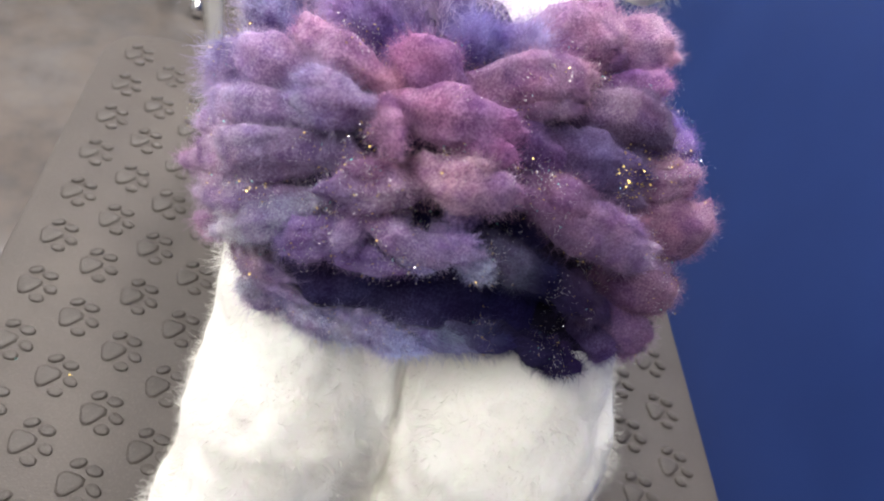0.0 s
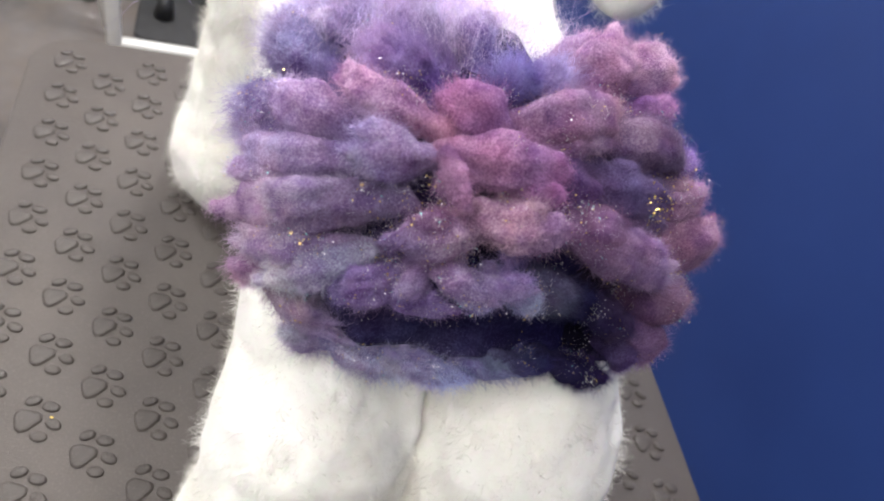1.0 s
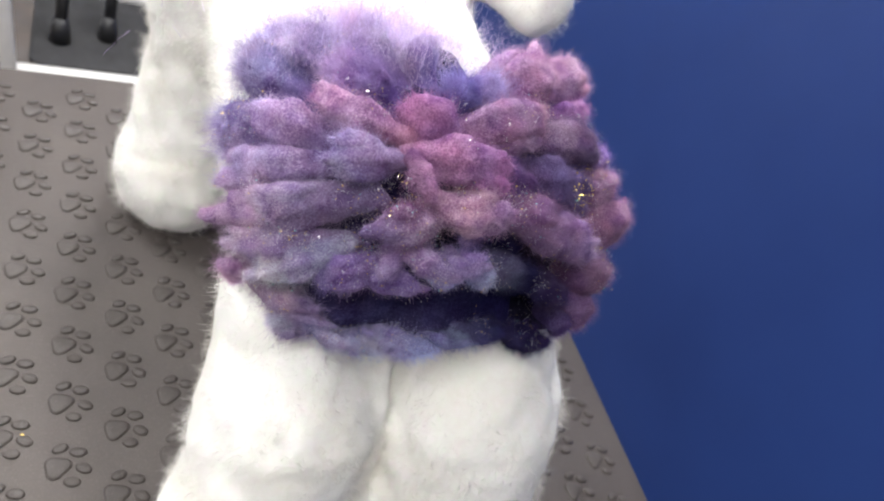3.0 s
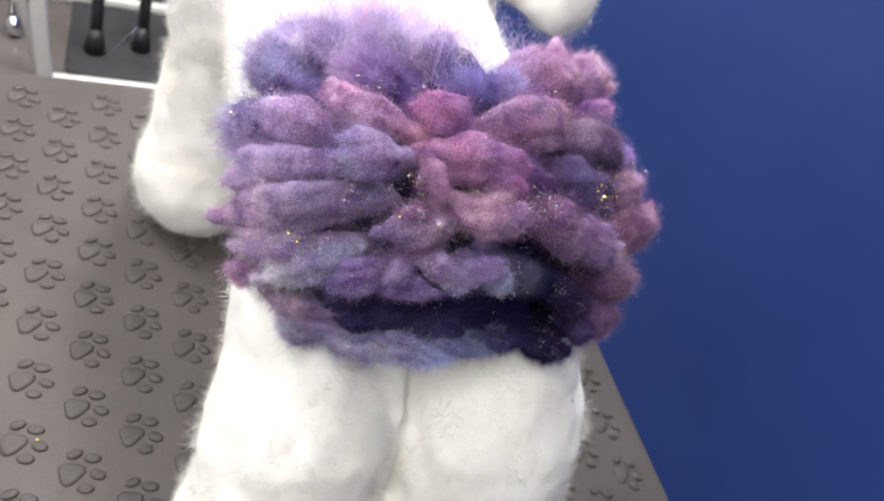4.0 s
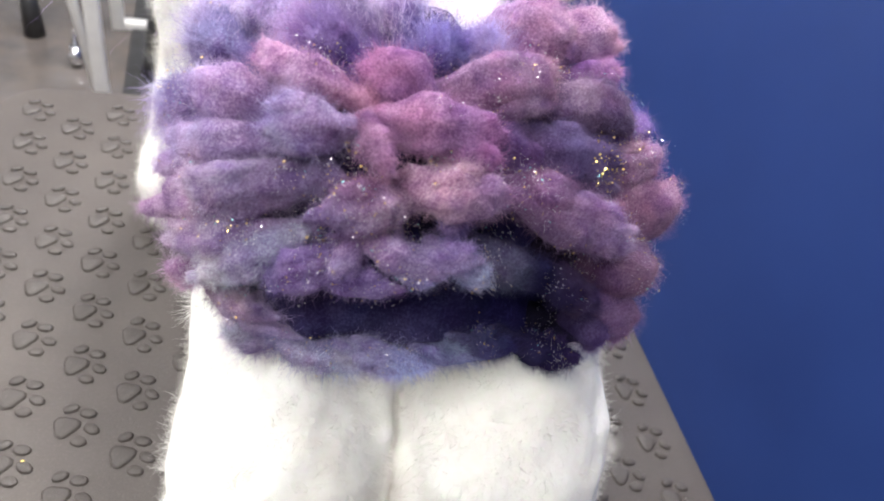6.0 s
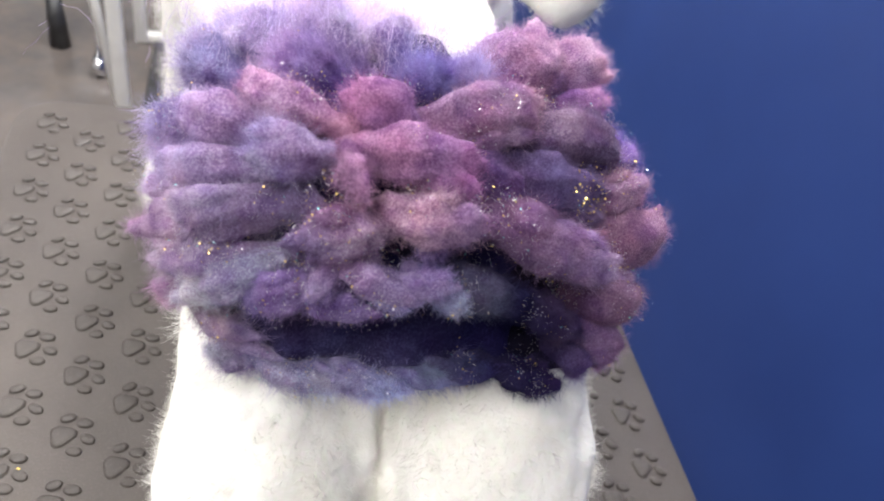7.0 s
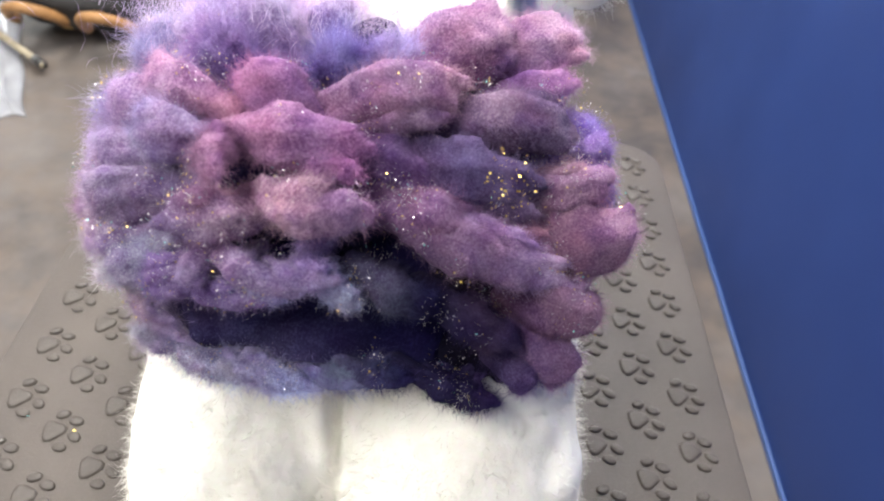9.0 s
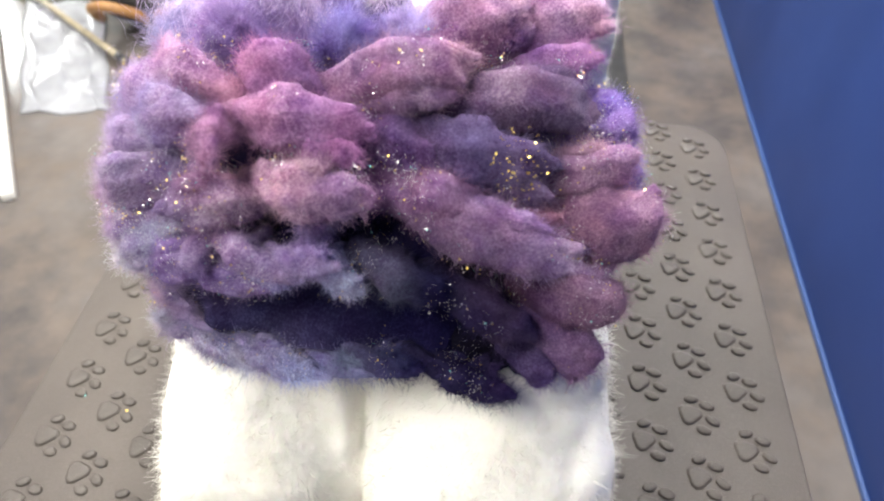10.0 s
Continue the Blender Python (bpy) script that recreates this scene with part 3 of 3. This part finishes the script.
petal((0.024, 0.240, 0.302), (0.016, 0.233, 0.289), 0.0050, (150, 122, 185), (165, 138, 195), 0.007)
petal((0.022, 0.240, 0.303), (0.062, 0.232, 0.290), 0.0068, (162, 132, 186), (166, 142, 198), 0.007)
petal((0.044, 0.238, 0.292), (0.076, 0.235, 0.297), 0.0064, (150, 122, 185), (166, 146, 202), 0.007)
petal((0.064, 0.241, 0.292), (0.084, 0.236, 0.283), 0.0066, (132, 136, 190), (166, 172, 215), 0.008)
petal((0.080, 0.244, 0.287), (0.118, 0.244, 0.275), 0.0090, (20, 18, 62), (32, 28, 82))
petal((0.111, 0.245, 0.277), (0.153, 0.243, 0.253), 0.0086, (22, 18, 56), (78, 62, 112))
petal((0.090, 0.258, 0.312), (0.171, 0.259, 0.275), 0.0118, (125, 85, 135), (170, 140, 190))
petal((0.095, 0.264, 0.312), (0.131, 0.262, 0.299), 0.0099, (140, 95, 140), (150, 110, 160))
petal((0.145, 0.257, 0.269), (0.188, 0.260, 0.257), 0.0134, (110, 70, 105), (150, 105, 140))
petal((0.155, 0.248, 0.249), (0.180, 0.244, 0.235), 0.0107, (120, 85, 140), (150, 110, 160))
petal((0.101, 0.231, 0.242), (0.145, 0.230, 0.226), 0.0066, (30, 23, 62), (52, 42, 95))
petal((0.076, 0.229, 0.244), (0.107, 0.228, 0.241), 0.0058, (37, 32, 85), (57, 49, 113))
petal((-0.004, 0.243, 0.231), (0.023, 0.230, 0.235), 0.0050, (137, 133, 186), (208, 208, 236), 0.013)
petal((0.024, 0.233, 0.237), (0.048, 0.226, 0.238), 0.0050, (132, 123, 186), (190, 186, 230), 0.013)
petal((0.040, 0.230, 0.239), (0.069, 0.225, 0.235), 0.0055, (127, 123, 193), (183, 182, 232), 0.013)
petal((-0.032, 0.270, 0.233), (0.000, 0.246, 0.248), 0.0062, (196, 160, 192), (150, 124, 176), 0.013)
petal((0.063, 0.289, 0.336), (0.121, 0.310, 0.337), 0.0130, (150, 105, 150), (175, 130, 165))
petal((0.102, 0.320, 0.334), (0.138, 0.359, 0.343), 0.0149, (155, 95, 150), (190, 145, 185))
petal((0.133, 0.344, 0.333), (0.170, 0.362, 0.336), 0.0128, (160, 115, 165), (200, 160, 200))
petal((0.098, 0.335, 0.331), (0.125, 0.360, 0.339), 0.0131, (150, 100, 155), (185, 140, 185))
petal((0.135, 0.322, 0.325), (0.169, 0.338, 0.327), 0.0080, (130, 80, 150), (180, 120, 180))
petal((0.111, 0.300, 0.328), (0.170, 0.312, 0.319), 0.0128, (95, 75, 115), (105, 85, 120))
petal((0.095, 0.277, 0.323), (0.156, 0.283, 0.308), 0.0122, (75, 60, 110), (85, 75, 120))
petal((0.150, 0.284, 0.302), (0.187, 0.299, 0.303), 0.0100, (150, 110, 150), (180, 135, 180))
petal((0.151, 0.275, 0.286), (0.201, 0.289, 0.282), 0.0164, (130, 85, 120), (170, 125, 165))
petal((0.170, 0.309, 0.300), (0.185, 0.321, 0.308), 0.0089, (110, 85, 175), (140, 105, 190))
petal((0.065, 0.308, 0.335), (0.066, 0.325, 0.343), 0.0105, (96, 84, 162), (142, 126, 196), 0.020)
petal((0.085, 0.315, 0.331), (0.095, 0.335, 0.340), 0.0111, (127, 107, 182), (164, 144, 204), 0.020)
petal((-0.023, 0.263, 0.227), (0.010, 0.241, 0.237), 0.0052, (190, 156, 192), (150, 132, 190), 0.013)
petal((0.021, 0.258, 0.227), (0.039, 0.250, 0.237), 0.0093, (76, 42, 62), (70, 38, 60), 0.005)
petal((-0.004, 0.246, 0.221), (-0.022, 0.253, 0.231), 0.0050, (170, 148, 190), (190, 172, 205), 0.013)
# near-black filler locks: shade of the lower hollow painted as wool colour
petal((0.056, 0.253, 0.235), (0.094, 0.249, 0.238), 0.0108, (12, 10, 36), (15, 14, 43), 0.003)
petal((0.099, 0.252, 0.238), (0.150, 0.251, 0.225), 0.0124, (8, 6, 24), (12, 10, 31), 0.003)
petal((0.009, 0.238, 0.230), (0.037, 0.227, 0.235), 0.0056, (135, 129, 186), (198, 198, 234), 0.013)
petal((0.035, 0.230, 0.237), (0.059, 0.224, 0.235), 0.0056, (139, 133, 195), (188, 188, 232), 0.013)
petal((0.059, 0.229, 0.239), (0.088, 0.226, 0.241), 0.0052, (95, 93, 161), (140, 138, 200), 0.013)
petal((0.117, 0.231, 0.237), (0.147, 0.229, 0.225), 0.0067, (34, 25, 68), (63, 51, 106))
petal((0.145, 0.240, 0.241), (0.163, 0.238, 0.234), 0.0076, (60, 45, 100), (120, 95, 160))
# more filler locks, coloured almost black to stand for shade in the gaps
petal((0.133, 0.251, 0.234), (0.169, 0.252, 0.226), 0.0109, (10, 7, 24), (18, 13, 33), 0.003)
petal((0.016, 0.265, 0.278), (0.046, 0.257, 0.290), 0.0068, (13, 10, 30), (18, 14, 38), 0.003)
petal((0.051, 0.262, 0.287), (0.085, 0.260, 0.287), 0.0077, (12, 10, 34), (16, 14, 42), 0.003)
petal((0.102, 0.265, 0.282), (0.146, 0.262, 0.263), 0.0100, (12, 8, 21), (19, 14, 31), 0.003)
petal((0.007, 0.248, 0.281), (-0.006, 0.248, 0.268), 0.0065, (95, 70, 130), (120, 100, 165))
petal((0.126, 0.264, 0.289), (0.166, 0.271, 0.283), 0.0106, (120, 80, 115), (140, 95, 135))
petal((0.155, 0.330, 0.300), (0.186, 0.325, 0.305), 0.0120, (100, 75, 175), (135, 110, 200))
petal((0.160, 0.312, 0.285), (0.192, 0.306, 0.286), 0.0120, (100, 75, 175), (140, 115, 200))

LOCK_AT = np.array([p for a, b, *_ in LOCKS for p in (a, b)])
LOCK_DYE = np.array([tone(c) for _, _, _, inner, outer, _ in LOCKS for c in (inner, outer)])
CORE_CALL()
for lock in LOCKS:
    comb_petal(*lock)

# long loose strands that rise from the top of the flower
n = 5200
src = np.array((0.034, 0.366, 0.332)) + RNG.normal(size=(n, 3)) * (0.030, 0.014, 0.007)
ways = unit(np.array((0.1, 0.75, 0.55)) + 0.35 * RNG.normal(size=(n, 3)))
sv, sq, st = fibres(src, ways, RNG.uniform(0.012, 0.050, n), 0.00014, 0.55, 0, 7)
ob = new("loose_wisp", fast_mesh("loose_wisp", sv, [sq, st], np.tile(np.array(lin((200, 180, 212))), (len(sv), 1)), WOOL, np.ones(len(sv))))
ob.parent = flower
ob.matrix_parent_inverse = Matrix.Translation((-0.07, -0.33, -0.29))
tagged(ob, "long wispy pale mauve strands", kind="stuff")


def glitter(name, label, material, count, places, normals, size):
    """Tiny six-sided foil flakes lying on the wool."""
    pick = RNG.choice(len(places), count, p=None)
    p = places[pick] + normals[pick] * RNG.uniform(0.002, 0.0065, (count, 1))
    nrm = unit(normals[pick] + 0.9 * RNG.normal(size=(count, 3)))
    u = unit(np.cross(nrm, RNG.normal(size=(count, 3))))
    w = np.cross(nrm, u)
    r = size * RNG.uniform(0.5, 1.0, (count, 1)) ** 2
    ring = [p + r * (math.cos(a) * u + math.sin(a) * w) for a in np.arange(6) * math.pi / 3]
    verts = np.stack(ring, 1).reshape(-1, 3)
    faces = 6 * np.arange(count)[:, None] + np.arange(6)[None, :]
    me = fast_mesh(name, verts, [faces], None, material)
    me.polygons.foreach_set("use_smooth", np.zeros(len(me.polygons), dtype=bool))
    ob = new(name, me)
    ob.parent = flower
    ob.matrix_parent_inverse = Matrix.Translation((-0.07, -0.33, -0.29))
    tagged(ob, label, kind="stuff")


places = np.concatenate([p for p, _ in petal_spots[1:]])
normals = np.concatenate([m for _, m in petal_spots[1:]])
patchy = lumps(places, 75.0, 1.0) + lumps(places, 160.0, 6.0)
seen = (normals[:, 2] > -0.2) & (patchy > 0.25)
near_gold = np.linalg.norm(places - np.array((0.140, 0.271, 0.322)), axis=1) < 0.013
glitter("gold_glitter", "loose gold foil glitter", GOLD, 2600, places[seen], normals[seen], 0.00042)
glitter("silver_glitter", "loose silver foil glitter", SILVER, 18000, places[seen], normals[seen], 0.00026)
glitter("teal_glitter", "loose teal foil glitter", TEAL, 600, places[seen], normals[seen], 0.00042)
glitter("gold_foil", "cluster of larger gold flakes", GOLD, 110, places[near_gold], normals[near_gold], 0.00058)

# a few foil flakes that fell onto the mat
for (x, y), foil, colour in zip([(-0.189, 0.324), (-0.149, 0.314)], (TEAL, GOLD), ("teal", "gold")):
    bm = bmesh.new()
    bmesh.ops.create_cone(bm, cap_ends=True, segments=6, radius1=0.0013, radius2=0.0012, depth=0.0003, matrix=pose(x, y, 0.0006, 12, 8, 20))
    tagged(part("foil_flake", bm, foil, smooth=False), "tiny " + colour + " foil flake fallen on the rubber mat", "glitter flake", "foil flakes on the mat")

# ---- things on the floor beyond the table ----
rack = thing("wire_rack", "white coated steel rack standing on the floor", "rack", at=(-0.3, 1.85, FLOOR))
rack.matrix_world = Matrix.Identity(4)
ry = 1.74
for x, y in ((-0.31, ry), (0.35, ry), (-0.31, ry + 0.42), (0.35, ry + 0.42)):
    part("upright", box_bm((0.035, 0.035, 1.0), (x, y, FLOOR + 0.5), 0.005), WHITE_METAL, rack)
for y in (ry, ry + 0.42):
    for z in (0.0175, 0.55, 0.97):
        part("rail", box_bm((0.625, 0.03, 0.03), (0.02, y, FLOOR + z), 0.004), WHITE_METAL, rack)
part("brace", rod_bm((-0.33, ry + 0.05, FLOOR + 0.03), (-0.45, ry + 0.2, FLOOR + 0.75), 0.012), WHITE_METAL, rack)
caster = thing("swivel_caster", "small chrome ball caster standing on the floor", "caster")
part("wheel", rod_bm((-0.415, 1.95, FLOOR + 0.03), (-0.385, 1.95, FLOOR + 0.03), 0.03, None, 24), CHROME, caster)
part("stem", rod_bm((-0.40, 1.95, FLOOR + 0.03), (-0.40, 1.95, FLOOR + 0.3), 0.008), CHROME, caster)

stand = thing("floor_brush", "black long-handled floor brush standing upright", "brush")
part("handle", rod_bm((-0.53, 2.09, FLOOR + 0.14), (-0.55, 2.12, FLOOR + 0.9), 0.008), BLACK, stand)
part("head", rod_bm((-0.53, 2.085, FLOOR), (-0.53, 2.09, FLOOR + 0.15), 0.030, 0.022), BLACK, stand)

bag = thing("dark_bag", "dark cloth bag with tan leather straps on the floor", "bag")
bm = bmesh.new()
bmesh.ops.create_icosphere(bm, subdivisions=4, radius=1)
for v in bm.verts:
    d = 1 + 0.10 * math.sin(5 * v.co.x + 2) * math.sin(4 * v.co.y) + 0.05 * math.sin(11 * v.co.z + 3 * v.co.x)
    v.co = Vector((-1.10 + 0.27 * d * v.co.x, 2.24 + 0.17 * d * v.co.y, FLOOR + 0.14 + 0.14 * d * max(-1, v.co.z)))
part("body", bm, DARK_CLOTH, bag)
for k in range(2):
    cx, cy = -1.20 + 0.24 * k, 2.09 - 0.02 * k
    arc = [math.pi * j / 14 for j in range(15)]
    part("strap", tube_bm([(cx + 0.085 * math.cos(a), cy - 0.10 * math.sin(a), FLOOR + 0.08 + 0.10 * math.sin(a)) for a in arc], 0.018), TAN, bag, "tan leather strap")
    part("buckle", box_bm((0.03, 0.012, 0.03), (cx + 0.085, cy - 0.012, FLOOR + 0.085), 0.003), plain("brass", (0.55, 0.38, 0.15), 0.3, 1.0), bag, "small brass buckle")

film_sheet = thing("plastic_sheet", "crumpled white plastic sheet spread on the concrete floor", "plastic sheet")
bm = bmesh.new()
near_a, near_b, far_a, far_b = (Vector(c) for c in ((-1.37, 1.64, 0), (-1.10, 1.68, 0), (-1.72, 2.30, 0), (-1.42, 2.32, 0)))
layers = []
for lift in (0.001, 0.005):
    grid = []
    for i in range(41):
        for j in range(31):
            u, v = i / 40, j / 30
            p = near_a.lerp(far_a, u).lerp(near_b.lerp(far_b, u), v)
            ease = min(1, 6 * min(u, 1 - u, v, 1 - v))
            fold = abs(math.sin(9 * u + 4 * v + 1.5 * math.sin(7 * v))) * abs(math.sin(5 * v - 6 * u + 1)) + 0.3 * abs(math.sin(23 * u + 17 * v))
            p += Vector((0.012 * math.sin(19 * v), 0.014 * math.sin(15 * u + 9 * v), FLOOR + lift + 0.018 * ease * fold))
            grid.append(bm.verts.new(p))
    layers.append(grid)
for i in range(40):
    for j in range(30):
        k = i * 31 + j
        bm.faces.new((layers[1][k], layers[1][k + 31], layers[1][k + 32], layers[1][k + 1]))
        bm.faces.new((layers[0][k + 1], layers[0][k + 32], layers[0][k + 31], layers[0][k]))
rim = [j for j in range(31)] + [i * 31 + 30 for i in range(1, 41)] + [40 * 31 + j for j in range(29, -1, -1)] + [i * 31 for i in range(39, 0, -1)]
for k, m in zip(rim, rim[1:] + rim[:1]):
    bm.faces.new((layers[0][k], layers[0][m], layers[1][m], layers[1][k]))
bmesh.ops.recalc_face_normals(bm, faces=bm.faces)
part("sheet", bm, WHITE_BAG, film_sheet)

stick = thing("wooden_stick", "long pale wooden stick lying across the plastic sheet", "stick")
part("shaft", rod_bm((-1.13, 1.90, FLOOR + 0.040), (-1.95, 2.50, FLOOR + 0.044), 0.011), OAK, stick)
part("ferrule", rod_bm((-1.13, 1.90, FLOOR + 0.040), (-1.17, 1.93, FLOOR + 0.040), 0.014), BLACK, stick)
batten = thing("white_batten", "white painted batten lying flat on the floor", "batten")
part("board", box_bm((0.036, 1.5, 0.03), (0, 0, 0), 0.004), WHITE_METAL, batten)
batten.matrix_world = pose(-1.60, 1.90, FLOOR + 0.016, 0, 0, 33)
# no real mat: a thin sheet added to darken the floor by the rack
dark_patch = thing("dark_floor_patch", "dark grey sheet added to darken the floor under the rack", "mat")
part("sheet", slab_bm(-0.27, 0.5, ry + 0.05, ry + 0.7, FLOOR, FLOOR + 0.012, 0.03, 0.003), plain("dark_patch_grey", (0.03, 0.03, 0.032), 0.6, 0, 25, 0.3), dark_patch)
for x, y in ((-0.2, ry + 0.16), (-0.08, ry + 0.2)):
    boot = thing("rubber_foot", "black rubber chair foot on the dark floor sheet", "foot", "black feet on the floor mat")
    part("shank", rod_bm((x, y, FLOOR + 0.012), (x + 0.02, y + 0.05, FLOOR + 0.30), 0.016), BLACK, boot)
    part("cap", rod_bm((x, y, FLOOR + 0.012), (x + 0.004, y + 0.01, FLOOR + 0.08), 0.028, 0.02), BLACK, boot)
